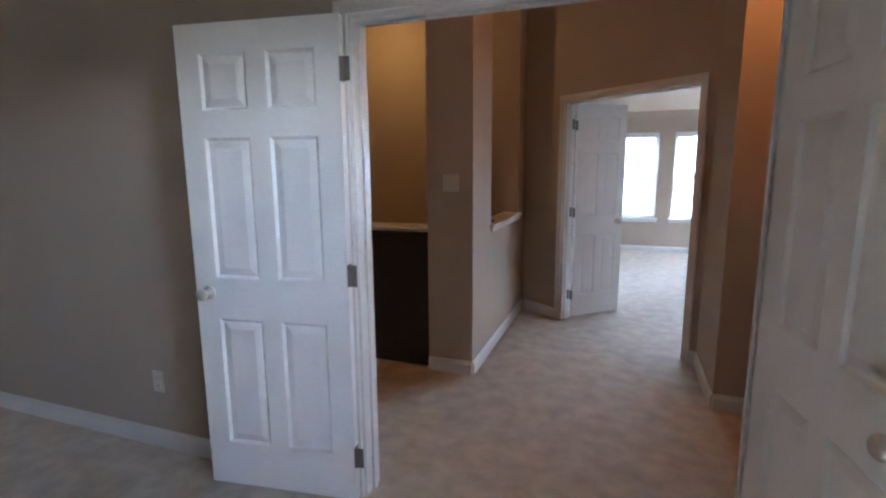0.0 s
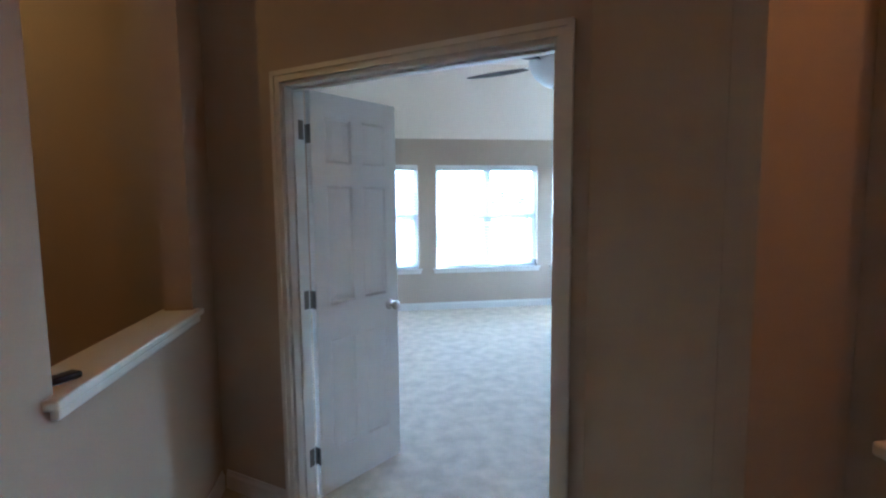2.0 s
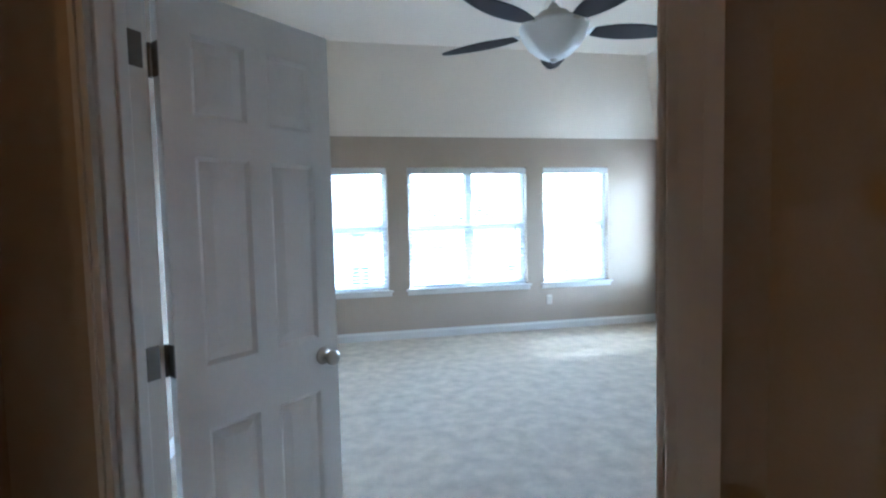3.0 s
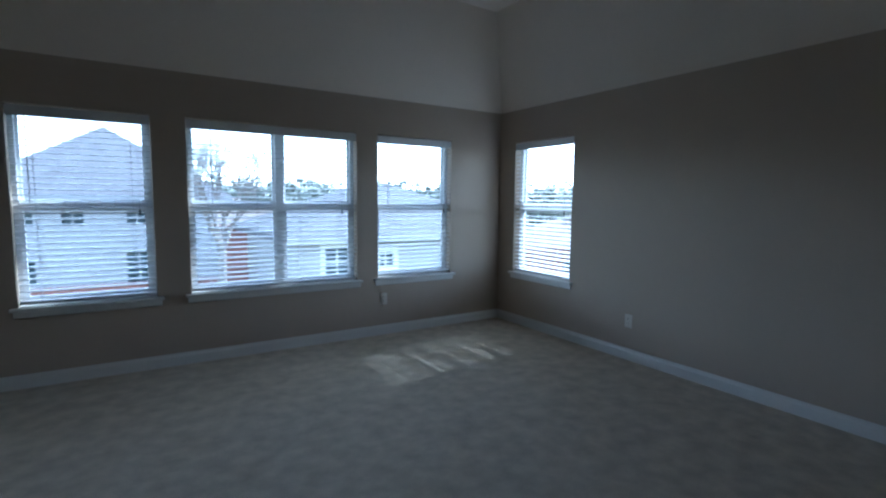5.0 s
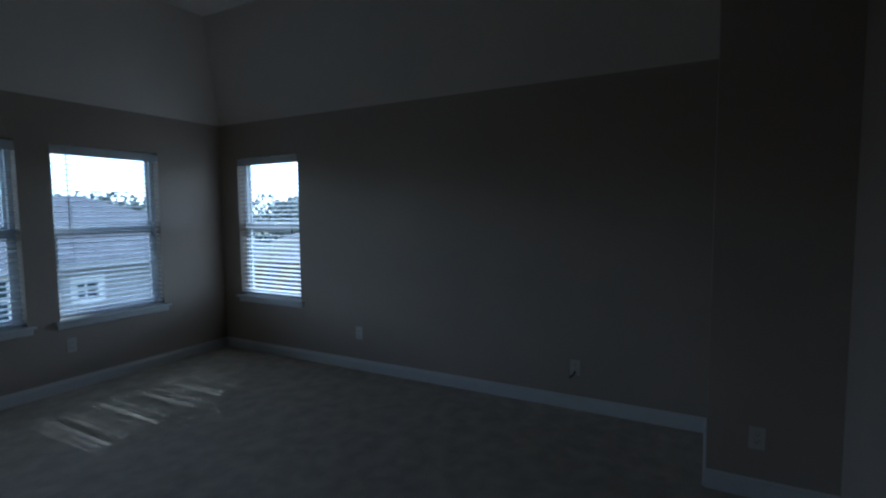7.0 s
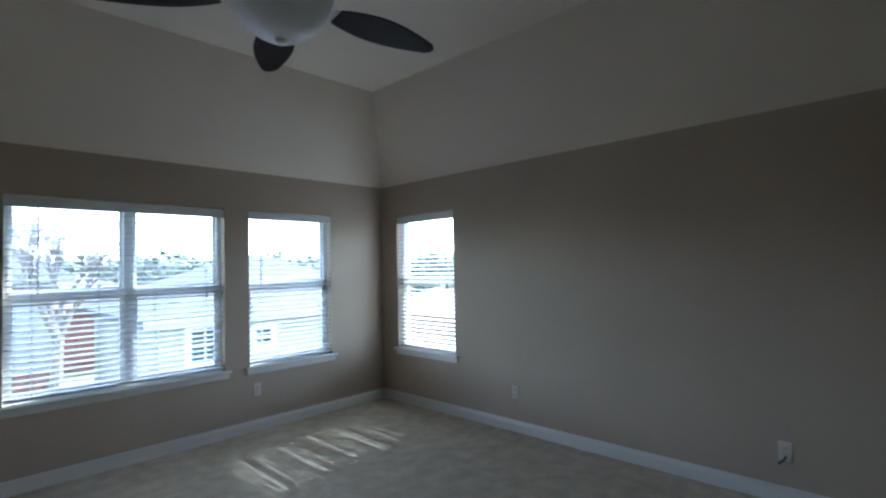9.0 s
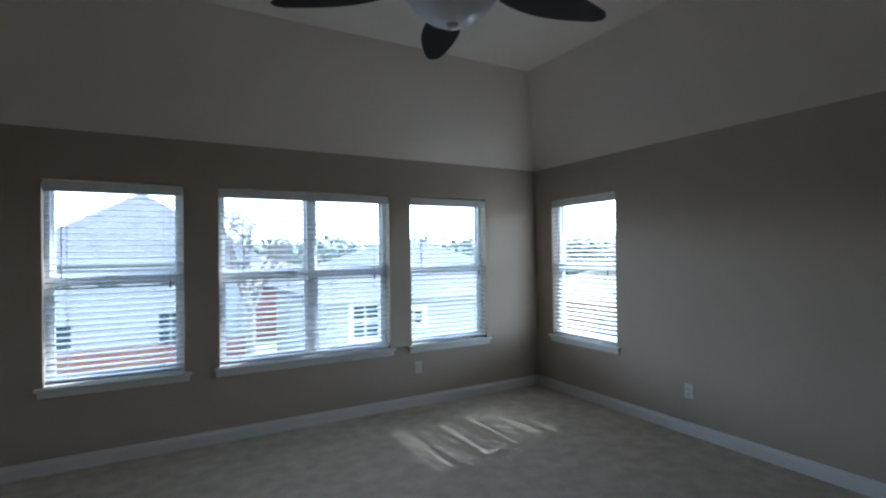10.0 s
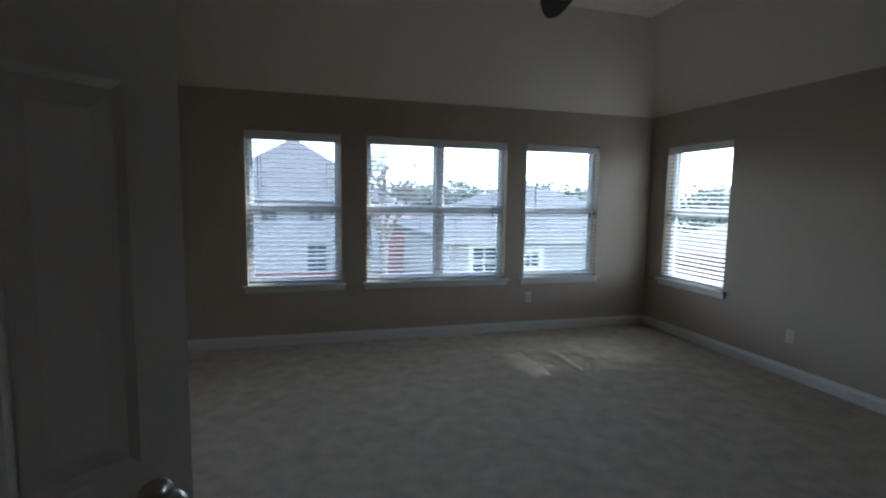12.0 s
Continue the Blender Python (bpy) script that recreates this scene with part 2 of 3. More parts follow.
for p, q in (((LEFT, 0), (0, 0)), ((0, 0), (0, -4.64)), ((LEFT, -3.80), (LEFT, 0)), ((0, -4.64), (-0.70, -4.64)), ((-0.70, -4.64), (-0.70, -5.20)), ((-0.70, -5.20), (-3.3, -5.20)),
             ((-5.3, -5.94), (-4.97, -5.94)), ((-4.97, -5.94), (-4.97, -4.14)), (P - U * 0.45, P), (Q, Q + U * 0.07), ((-3.45, -5.21), (-3.45, -5.95)), ((-3.45, -5.95), (-3.22, -5.95)),
             ((-3.22, -5.95), (-3.22, -7.24)), ((-8.74, -7.36), (-5.11, -7.36)), ((-3.49, -7.36), (-1.74, -7.36)), ((-8.74, -12.51), (-8.74, -7.36))):
    baseboard(p, q)

# ---- doors ----


def casing_and_jamb(name, m, x0, x1, h, thick, label):
    """Jamb lining and casing on both faces of a door opening from x0 to x1 in a wall at pose m."""
    d = thing(name, m, label, "door frame", kind="structure")
    w = 0.047
    for y0, y1, n in ((-0.016, 0.0, "casing"), (thick, thick + 0.016, "casing")):
        for b in ((x0 - w, x0 + 0.004, y0, y1, 0, h), (x1 - 0.004, x1 + w, y0, y1, 0, h), (x0 - w, x1 + w, y0, y1, h - 0.002, h + w)):
            bm = bmesh.new()
            box(bm, *b)
            o = 0.010 if y0 < 0 else -0.010
            # a raised outer band gives the moulded profile
            yy = (y0 - 0.006, y0 + 0.001) if y0 < 0 else (y1 - 0.001, y1 + 0.006)
            if b[4] > 0:
                box(bm, b[0], b[1], *yy, b[5] - 0.022, b[5])
            elif b[0] < x0:
                box(bm, b[0], b[0] + 0.022, *yy, 0, b[5] + w - 0.001)
            else:
                box(bm, b[1] - 0.022, b[1], *yy, 0, b[5] + w - 0.001)
            part(n, bm, M_TRIM, d)
    t = 0.019
    for b in ((x0, x0 + t, 0.001, thick - 0.001, 0, h), (x1 - t, x1, 0.001, thick - 0.001, 0, h), (x0 + t, x1 - t, 0.001, thick - 0.001, h - t, h)):
        part("jamb", bevelled(*b, 0.002, 1), M_TRIM, d)
    return d


def stop_bead(d, x0, x1, h, y):
    for b in ((x0 + 0.019, x0 + 0.031, y, y + 0.03, 0, h - 0.031), (x1 - 0.031, x1 - 0.019, y, y + 0.03, 0, h - 0.031), (x0 + 0.019, x1 - 0.019, y, y + 0.03, h - 0.031, h - 0.0195)):
        part("stop", bevelled(*b, 0.003, 1), M_TRIM, d)


def panel_bm(x0, x1, z0, z1):
    """A raised field with sloping margins on both faces."""
    bm = bmesh.new()
    for s in (-1, 1):
        rings = []
        for ins, y in ((0.0, 0.008), (0.012, 0.0075), (0.016, 0.009), (0.045, 0.0145)):
            rings.append([bm.verts.new((x, s * y, z)) for x, z in ((x0 + ins, z0 + ins), (x1 - ins, z0 + ins), (x1 - ins, z1 - ins), (x0 + ins, z1 - ins))])
        for a, b in zip(rings, rings[1:]):
            for i in range(4):
                bm.faces.new((a[i], a[(i + 1) % 4], b[(i + 1) % 4], b[i]))
        bm.faces.new(rings[-1])
    return bm


def knob_bm(s):
    bm = lathe([(0.031, 0), (0.031, 0.004), (0.027, 0.008), (0.012, 0.011), (0.011, 0.030), (0.020, 0.036), (0.0265, 0.046), (0.0265, 0.056), (0.020, 0.064), (0.006, 0.067)], 24)
    return moved(bm, pose(0, 0, 0, 90 if s < 0 else -90))


def door_leaf(m, w, label, flip=1, hinge_h=(0.22, 1.03, 1.84)):
    """A six-panel leaf hinged on its x=0 edge."""
    d = thing("door_leaf", m, label, "door")
    h, t = 2.03, 0.0175
    st, mu = 0.105 * w / 0.72, 0.09 * w / 0.72
    xs = [(st, w / 2 - mu / 2), (w / 2 + mu / 2, w - st)]
    rails = [(0, 0.21), (0.80, 0.985), (1.58, 1.69), (1.915, h)]
    zs = [(0.21, 0.80), (0.985, 1.58), (1.69, 1.915)]
    bm = bmesh.new()
    box(bm, 0, st, -t, t, 0.012, h + 0.012), box(bm, w - st, w, -t, t, 0.012, h + 0.012)
    for a, b in rails:
        box(bm, st, w - st, -t, t, a + 0.012, b + 0.012)
    for a, b in zs:
        box(bm, w / 2 - mu / 2, w / 2 + mu / 2, -t, t, a + 0.012, b + 0.012)
    # sloped sticking round every panel
    for x0, x1 in xs:
        for z0, z1 in zs:
            for s in (-1, 1):
                o = [(x0, z0 + 0.012), (x1, z0 + 0.012), (x1, z1 + 0.012), (x0, z1 + 0.012)]
                i = 0.013
                q = [(x0 + i, z0 + 0.012 + i), (x1 - i, z0 + 0.012 + i), (x1 - i, z1 + 0.012 - i), (x0 + i, z1 + 0.012 - i)]
                a = [bm.verts.new((x, s * t, z)) for x, z in o]
                b = [bm.verts.new((x, s * 0.0078, z)) for x, z in q]
                for k in range(4):
                    bm.faces.new((a[k], a[(k + 1) % 4], b[(k + 1) % 4], b[k]))
    part("leaf_frame", bm, M_DOOR, d)
    for x0, x1 in xs:
        for z0, z1 in zs:
            part("panel", panel_bm(x0, x1, z0 + 0.012, z1 + 0.012), M_DOOR, d)
    for s in (-1, 1):
        k = part("knob", moved(knob_bm(s), pose(w - 0.065, s * t, 0.93)), M_NICKEL, d, "satin nickel round knob", True)
    part("latch_plate", bevelled(w - 0.001, w + 0.0015, -0.0125, 0.0125, 0.90, 0.96, 0.001, 1), M_NICKEL, d, "satin nickel latch plate")
    for z in hinge_h:
        bm = lathe([(0.0065, z - 0.045), (0.0075, z - 0.044), (0.0075, z + 0.044), (0.0065, z + 0.045)], 12)
        moved(bm, Matrix.Translation((-0.006, flip * (t + 0.004), 0)))
        box(bm, -0.0025, 0.0, -t + 0.002, t + 0.001, z - 0.045, z + 0.045)
        box(bm, -0.040, -0.002, flip * (t + 0.002), flip * (t + 0.0045), z - 0.045, z + 0.045)
        part("hinge", bm, M_HINGE, d, "dull metal butt hinge")
    return d


D2 = along(p0, p1)
fr2 = casing_and_jamb("door_2", D2, 0.80 + 0.038, 0.80 + D2W - 0.045, 2.05, 0.12, "white moulded casing of the bedroom double doorway")
stop_bead(fr2, 0.80 + 0.038, 0.80 + D2W - 0.045, 2.05, 0.04)
for z in (0.24, 1.04, 1.85):
    part("hinge_plate", bevelled(0.80 + D2W - 0.0665, 0.80 + D2W - 0.064, 0.075, 0.112, z - 0.045, z + 0.045, 0.001, 1), M_HINGE, fr2, "dull metal hinge leaf")
    part("hinge_plate", bevelled(0.80 + 0.057, 0.80 + 0.0595, 0.075, 0.112, z - 0.045, z + 0.045, 0.001, 1), M_HINGE, fr2, "dull metal hinge leaf")
door_leaf(pose(-4.448, -4.305, 0, 0, 0, 41.7), 0.565, "white six-panel narrow bedroom door leaf, standing open", 1)
door_leaf(pose(-3.44, -5.05, 0, 0, 0, -5), 0.575, "white six-panel narrow bedroom door leaf, folded back along the wall", -1)
D1 = along((-8.74, -7.36), (-1.74, -7.36))
fr1 = casing_and_jamb("door_1", D1, 3.68, 5.18, 2.05, 0.12, "white moulded casing of the first room's double doorway")
stop_bead(fr1, 3.68, 5.18, 2.05, 0.05)
door_leaf(pose(-5.065, -7.40, 0, 0, 0, 187.9), 0.72, "white six-panel door leaf folded open against the wall", 1)
door_leaf(pose(-3.575, -7.385, 0, 0, 0, -80.4), 0.715, "white six-panel door leaf standing wide open", 1)

# ---- windows and blinds ----


def window(name, m, x0, x1, twin, label):
    d = thing(name, m, label, "window", kind="structure")
    ya, yb = 0.085, 0.145
    f = 0.035
    zs, zm = WZ0 + 0.002, 1.315
    bm = bmesh.new()
    box(bm, x0, x0 + f, ya, yb, zs, WZ1), box(bm, x1 - f, x1, ya, yb, zs, WZ1)
    box(bm, x0 + f, x1 - f, ya, yb, WZ1 - f, WZ1), box(bm, x0 + f, x1 - f, ya, yb, zs, zs + f)
    part("window_frame", bm, M_VINYL, d, "white vinyl window frame")
    lights = [(x0 + f, x1 - f)]
    if twin:
        c = (x0 + x1) / 2 + 0.02
        part("mullion", bevelled(c - 0.038, c + 0.038, ya - 0.005, yb, zs + f, WZ1 - f, 0.004, 1), M_VINYL, d, "white vinyl mullion")
        lights = [(x0 + f, c - 0.038), (c + 0.038, x1 - f)]
    for a, b in lights:
        part("meeting_rail", bevelled(a, b, ya - 0.004, yb - 0.01, zm - 0.022, zm + 0.022, 0.004, 1), M_VINYL, d)
        for z0, z1, yy in ((zs + f, zm - 0.022, ya + 0.008), (zm + 0.022, WZ1 - f, ya + 0.03)):
            bm = bmesh.new()
            g = 0.022
            for q in ((a, a + g, z0, z1), (b - g, b, z0, z1), (a + g, b - g, z0, z0 + g), (a + g, b - g, z1 - g, z1)):
                box(bm, q[0], q[1], yy, yy + 0.02, q[2], q[3])
            part("sash", bm, M_VINYL, d)
            bm = bmesh.new()
            box(bm, a + g, b - g, yy + 0.008, yy + 0.012, z0 + g, z1 - g)
            p = part("pane", bm, M_GLASS, d, "clear window glass")
            p.visible_shadow = False
        part("sash_lock", bevelled((a + b) / 2 - 0.03, (a + b) / 2 + 0.03, ya - 0.018, ya - 0.004, zm + 0.004, zm + 0.02, 0.004, 1), M_VINYL, d)
    part("window_sill", bevelled(x0 - 0.045, x1 + 0.045, -0.042, 0.084, WZ0 - 0.022, WZ0 + 0.001, 0.006, 2), M_TRIM, d, "white painted sill board")
    bm = bevelled(x0 - 0.03, x1 + 0.03, -0.016, -0.0005, WZ0 - 0.07, WZ0 - 0.0225, 0.004, 1)
    part("apron", bm, M_TRIM, d)
    return d


def slat_mesh(w):
    bm = bmesh.new()
    n = 4
    top, bot = [], []
    for i in range(n + 1):
        y = -0.025 + 0.05 * i / n
        z = 0.0022 * (1 - (2 * i / n - 1) ** 2)
        for lst, dz in ((top, 0.002), (bot, -0.002)):
            lst.append([bm.verts.new((x, y, z + dz)) for x in (0, w)])
    for i in range(n):
        bm.faces.new((top[i][0], top[i][1], top[i + 1][1], top[i + 1][0]))
        bm.faces.new((bot[i][0], bot[i + 1][0], bot[i + 1][1], bot[i][1]))
    for i in (0, n):
        bm.faces.new((top[i][0], bot[i][0], bot[i][1], top[i][1]))
    for k in (0, 1):
        bm.faces.new([t[k] for t in top] + [b[k] for b in bot[::-1]])
    return mesh_of("slat", bm, M_SLAT)


SLAT_TILT = 7


def blind(m, x0, x1, cords, wand, label):
    d = thing("window_blind", m, label, "window blind", "window blinds")
    a, b = x0 + 0.008, x1 - 0.008
    part("valance", bevelled(a - 0.003, b + 0.003, 0.0, 0.012, 1.934, 2.005, 0.003, 2), M_SLAT, d, "white blind valance")
    part("head_rail", bevelled(a, b, 0.016, 0.066, 1.955, 2.005, 0.002, 1), M_SLAT, d)
    part("bottom_rail", bevelled(a, b, 0.013, 0.065, 0.604, 0.624, 0.004, 1), M_SLAT, d)
    me = slat_mesh(b - a)
    rnd = random.Random(len(label) + int(x0 * 100))
    z = 0.652
    while z < 1.935:
        s = new("slat", me)
        s.parent = d
        s.matrix_basis = pose(a, 0.040, z + rnd.uniform(-0.001, 0.001), SLAT_TILT + rnd.uniform(-1.2, 1.2), rnd.uniform(-0.12, 0.12), 0)
        z += 0.0432
    for c in cords:
        bm = bmesh.new()
        x = a + (b - a) * c
        for y in (0.012, 0.067):
            box(bm, x - 0.0012, x + 0.0012, y, y + 0.0015, 0.61, 1.955)
        part("ladder_cord", bm, M_CORD, d)
    bm = moved(lathe([(0.004, 0), (0.005, 0.01), (0.0035, 0.03), (0.0035, 0.60), (0.002, 0.62)], 8), Matrix.Translation((a + (b - a) * wand, -0.008, 1.33)))
    part("tilt_wand", bm, M_CORD, d, "grey tilt wand")
    bm = moved(lathe([(0.001, 0.66), (0.001, 0.05), (0.006, 0.045), (0.008, 0.0)][::-1], 8), Matrix.Translation((b - (b - a) * 0.10, -0.006, 1.24)))
    part("pull_cord", bm, M_DARKPLASTIC, d, "lift cord with a dark tassel")
    return d


MW = along((LEFT - 0.14, 0), (0.16, 0))
for n, a, b in WIN:
    a, b = a - LEFT + 0.14, b - LEFT + 0.14
    twin = b - a > 1.2
    window(n, MW, a, b, twin, "twin white vinyl double-hung window with sill" if twin else "white vinyl double-hung window with sill")
    blind(MW, a, b, (0.1, 0.37, 0.63, 0.9) if twin else (0.15, 0.85), 0.12, "wide white slatted blind hung open in the twin window" if twin else "white slatted blind hung open in the window")
ME = along((0, 0), (0, -4.76))
window("window_4", ME, 0.265, 1.115, False, "white vinyl double-hung window in the side wall")
blind(ME, 0.265, 1.115, (0.15, 0.5, 0.85), 0.1, "white slatted blind hung open in the side wall window")

# ---- ceiling fan ----


def ceiling_fan(x, y, z, spin, r, s):
    """z: the lowest point of the bowl; r: the reach of the blades; s: the size of the body."""
    d = thing("ceiling_fan", pose(x, y, z), "ceiling fan with dark walnut blades and a frosted glass bowl light", "ceiling fan")

    def turned(name, prof, mat, label=""):
        return part(name, lathe([(a * s, b * s) for a, b in prof], 40), mat, d, label, True)
    turned("bowl", [(0.01, 0.012), (0.05, 0.016), (0.09, 0.036), (0.135, 0.075), (0.165, 0.12), (0.18, 0.165), (0.183, 0.178), (0.176, 0.182)], M_BOWL, "white frosted glass bowl")
    turned("finial", [(0.006, -0.004), (0.016, 0.0), (0.02, 0.008), (0.022, 0.016)], M_NICKEL, "satin nickel finial")
    turned("light_ring", [(0.15, 0.179), (0.176, 0.183), (0.172, 0.192), (0.09, 0.196)], M_NICKEL)
    turned("motor", [(0.075, 0.192), (0.088, 0.20), (0.092, 0.225), (0.08, 0.25), (0.05, 0.262), (0.028, 0.285), (0.018, 0.30)], M_NICKEL, "satin nickel motor housing")
    top = FLAT - z
    part("downrod", lathe([(0.0125, 0.28 * s), (0.0125, top - 0.04)], 16), M_NICKEL, d, "", True)
    part("canopy", lathe([(0.02, top - 0.075), (0.05, top - 0.055), (0.066, top - 0.02), (0.068, top)], 32), M_NICKEL, d, "satin nickel canopy", True)
    for sx in (-1, 1):
        bm = bmesh.new()
        a, b = Vector((sx * 0.085, 0, 0.25 * s)), Vector((sx * 0.015, 0, top - 0.08))
        for q in range(8):
            c0, c1 = a.lerp(b, q / 8), a.lerp(b, (q + 1) / 8)
            vs = [bm.verts.new((p.x + dx, dy, p.z)) for p in (c0, c1) for dx, dy in ((-0.0015, -0.0015), (0.0015, -0.0015), (0.0015, 0.0015), (-0.0015, 0.0015))]
            for k in range(4):
                bm.faces.new((vs[k], vs[(k + 1) % 4], vs[4 + (k + 1) % 4], vs[4 + k]))
        part("pull_wire", bm, M_NICKEL, d)
    zb = 0.162 * s
    for i in range(5):
        t = pose(0, 0, zb, 0, 0, spin + 72 * i)
        bm = bmesh.new()
        n = 18
        lo, hi = [], []
        x0, x1 = 0.20 * s + 0.02, r
        up, dn = [], []
        for k in range(n + 1):
            u = k / n
            w = (0.044 + 0.04 * math.sin(math.pi * min(1, u * 1.12) ** 0.9)) * s
            if u > 0.86:
                w *= math.sqrt(max(0.02, 1 - ((u - 0.86) / 0.14) ** 2 * 0.9))
            xx = x0 + (x1 - x0) * u
            up.append([bm.verts.new((xx, w * 0.9, e)) for e in (-0.004, 0.004)])
            dn.append([bm.verts.new((xx, -w * 1.05, e)) for e in (-0.004, 0.004)])
        for k in range(n):
            for e in (0, 1):
                bm.faces.new((up[k][e], up[k + 1][e], dn[k + 1][e], dn[k][e]))
            bm.faces.new((up[k][0], up[k][1], up[k + 1][1], up[k + 1][0]))
            bm.faces.new((dn[k][0], dn[k][1], dn[k + 1][1], dn[k + 1][0]))
        for k in (0, n):
            bm.faces.new((up[k][0], up[k][1], dn[k][1], dn[k][0]))
        bl = part("blade", moved(bm, t @ pose(0, 0, 0, -6)), M_BLADE, d, "dark walnut blade")
        bm = bevelled(0.08 * s, 0.20 * s, -0.018 * s, 0.018 * s, -0.004, 0.006, 0.003, 1)
        for e in bevelled_plate(s):
            box(bm, *e)
        part("blade_arm", moved(bm, t @ pose(0, 0, 0.004, -6)), M_NICKEL, d, "satin nickel blade arm")
    return d


def bevelled_plate(s):
    return [(0.195 * s, 0.29 * s, -0.034 * s, 0.034 * s, 0.0008, 0.005)]


ceiling_fan(-2.40, -2.24, 2.555, -5, 0.95, 1.40)

# ---- outlets, switch, small things ----


def outlet(m, label, plug=False):
    d = thing("wall_outlet", m, label, "outlet", "wall outlets")
    part("cover_plate", bevelled(-0.036, 0.036, -0.006, 0, -0.058, 0.058, 0.003, 2), M_PLASTIC, d)
    for z in (-0.02, 0.02):
        r = part("receptacle", bevelled(-0.017, 0.017, -0.0085, -0.005, z - 0.014, z + 0.014, 0.003, 2), M_PLASTIC, d)
        bm = bmesh.new()
        box(bm, -0.008, -0.0055, -0.0092, -0.008, z - 0.003, z + 0.006), box(bm, 0.0055, 0.008, -0.0092, -0.008, z - 0.003, z + 0.006)
        box(bm, -0.002, 0.002, -0.0092, -0.008, z - 0.010, z - 0.006)
        part("slot", bm, M_DARKPLASTIC, r, "dark slots")
    if plug:
        part("coax_connector", moved(lathe([(0.008, 0), (0.008, 0.012), (0.005, 0.014), (0.005, 0.03)], 12), pose(0.0, -0.006, -0.035, 90)), M_DARKPLASTIC, d, "black cable connector", True)
        bm = bmesh.new()
        for i in range(6):
            box(bm, -0.004 - 0.006 * i, 0.004 - 0.006 * i, -0.036, -0.029, -0.04 - 0.006 * i - 0.006, -0.034 - 0.006 * i)
        part("cable_stub", bm, M_DARKPLASTIC, d, "short black cable stub")
    return d


outlet(pose(-1.489, 0, 0.37), "white duplex outlet on the window wall")
outlet(pose(0, -1.82, 0.345, 0, 0, -90), "white duplex outlet on the side wall")
outlet(pose(0, -3.79, 0.31, 0, 0, -90), "white outlet plate with a black cable stub", True)
outlet(pose(LEFT, -0.77, 0.45, 0, 0, 90), "white duplex outlet beside the corner")
outlet(pose(-0.70, -4.86, 0.31, 0, 0, -90), "white duplex outlet on the closet wall")
outlet(pose(-6.26, -7.36, 0.37), "white duplex outlet near the folded door")

sw = thing("light_switch", pose(-5.125, -5.94, 1.36), "white double rocker light switch plate", "light switch")
part("cover_plate", bevelled(-0.058, 0.058, -0.006, 0, -0.058, 0.058, 0.003, 2), M_PLASTIC, sw)
for x in (-0.023, 0.023):
    part("rocker", moved(bevelled(-0.016, 0.016, -0.009, -0.004, -0.033, 0.033, 0.002, 1), pose(x, 0, 0, 3)), M_PLASTIC, sw)


def ledge(name, x0, x1, y0, y1, z, label, group):
    """A cap board with a cove under its edge."""
    d = thing(name, pose(0, 0, z), label, "ledge", group)
    part("cap_board", bevelled(x0, x1, y0, y1, -0.028, 0.0, 0.007, 3), M_TRIM, d)
    return d


hs = ledge("sill_ledge", -5.12, -4.935, -5.485, -4.385, 1.03, "white moulded cap board on the half wall", "hall ledges")
part("cove", bevelled(-4.972, -4.948, -5.46, -4.40, -0.062, -0.0285, 0.008, 2), M_TRIM, hs)
ns = ledge("niche_ledge", -3.262, -2.96, -6.715, -6.03, 1.06, "white moulded ledge board of the lit wall niche", "hall ledges")
part("cove", bevelled(-3.246, -3.219, -6.70, -6.045, -0.065, -0.0285, 0.008, 2), M_TRIM, ns)
ss = ledge("stair_ledge", -7.9, -5.305, -5.91, -5.66, 1.04, "cream cap board on the dark stairwell half wall", "hall ledges")

dk = thing("remote_control", pose(-5.015, -5.35, 1.03, 0, 0, 62), "small black handset lying on the half wall ledge", "remote control")
part("body", bevelled(-0.06, 0.06, -0.022, 0.022, 0.0, 0.02, 0.007, 3), M_DARKPLASTIC, dk)
for i in range(4):
    part("button", bevelled(-0.04 + 0.02 * i, -0.03 + 0.02 * i, -0.006, 0.006, 0.0195, 0.022, 0.001, 1), M_HINGE, dk)


def dome_lamp(m, label, r):
    d = thing("ceiling_lamp", m, label, "ceiling lamp")
    part("base", lathe([(r, -0.03), (r * 1.03, -0.02), (r * 1.03, 0)], 32), M_NICKEL, d, "", True)
    return d


dome_lamp(pose(-6.35, -4.85, HC), "flush satin nickel ceiling lamp over the stairwell", 0.12)

# ---- outside: ground, houses, trees ----
GROUND = -3.0
bm = bmesh.new()
r, n = 1500, 48
bm.faces.new([bm.verts.new((r * math.cos(2 * math.pi * i / n), r * math.sin(2 * math.pi * i / n), GROUND)) for i in range(n)])
structure("ground", bm, M_GRASS, "dry winter lawn around the houses", "ground")


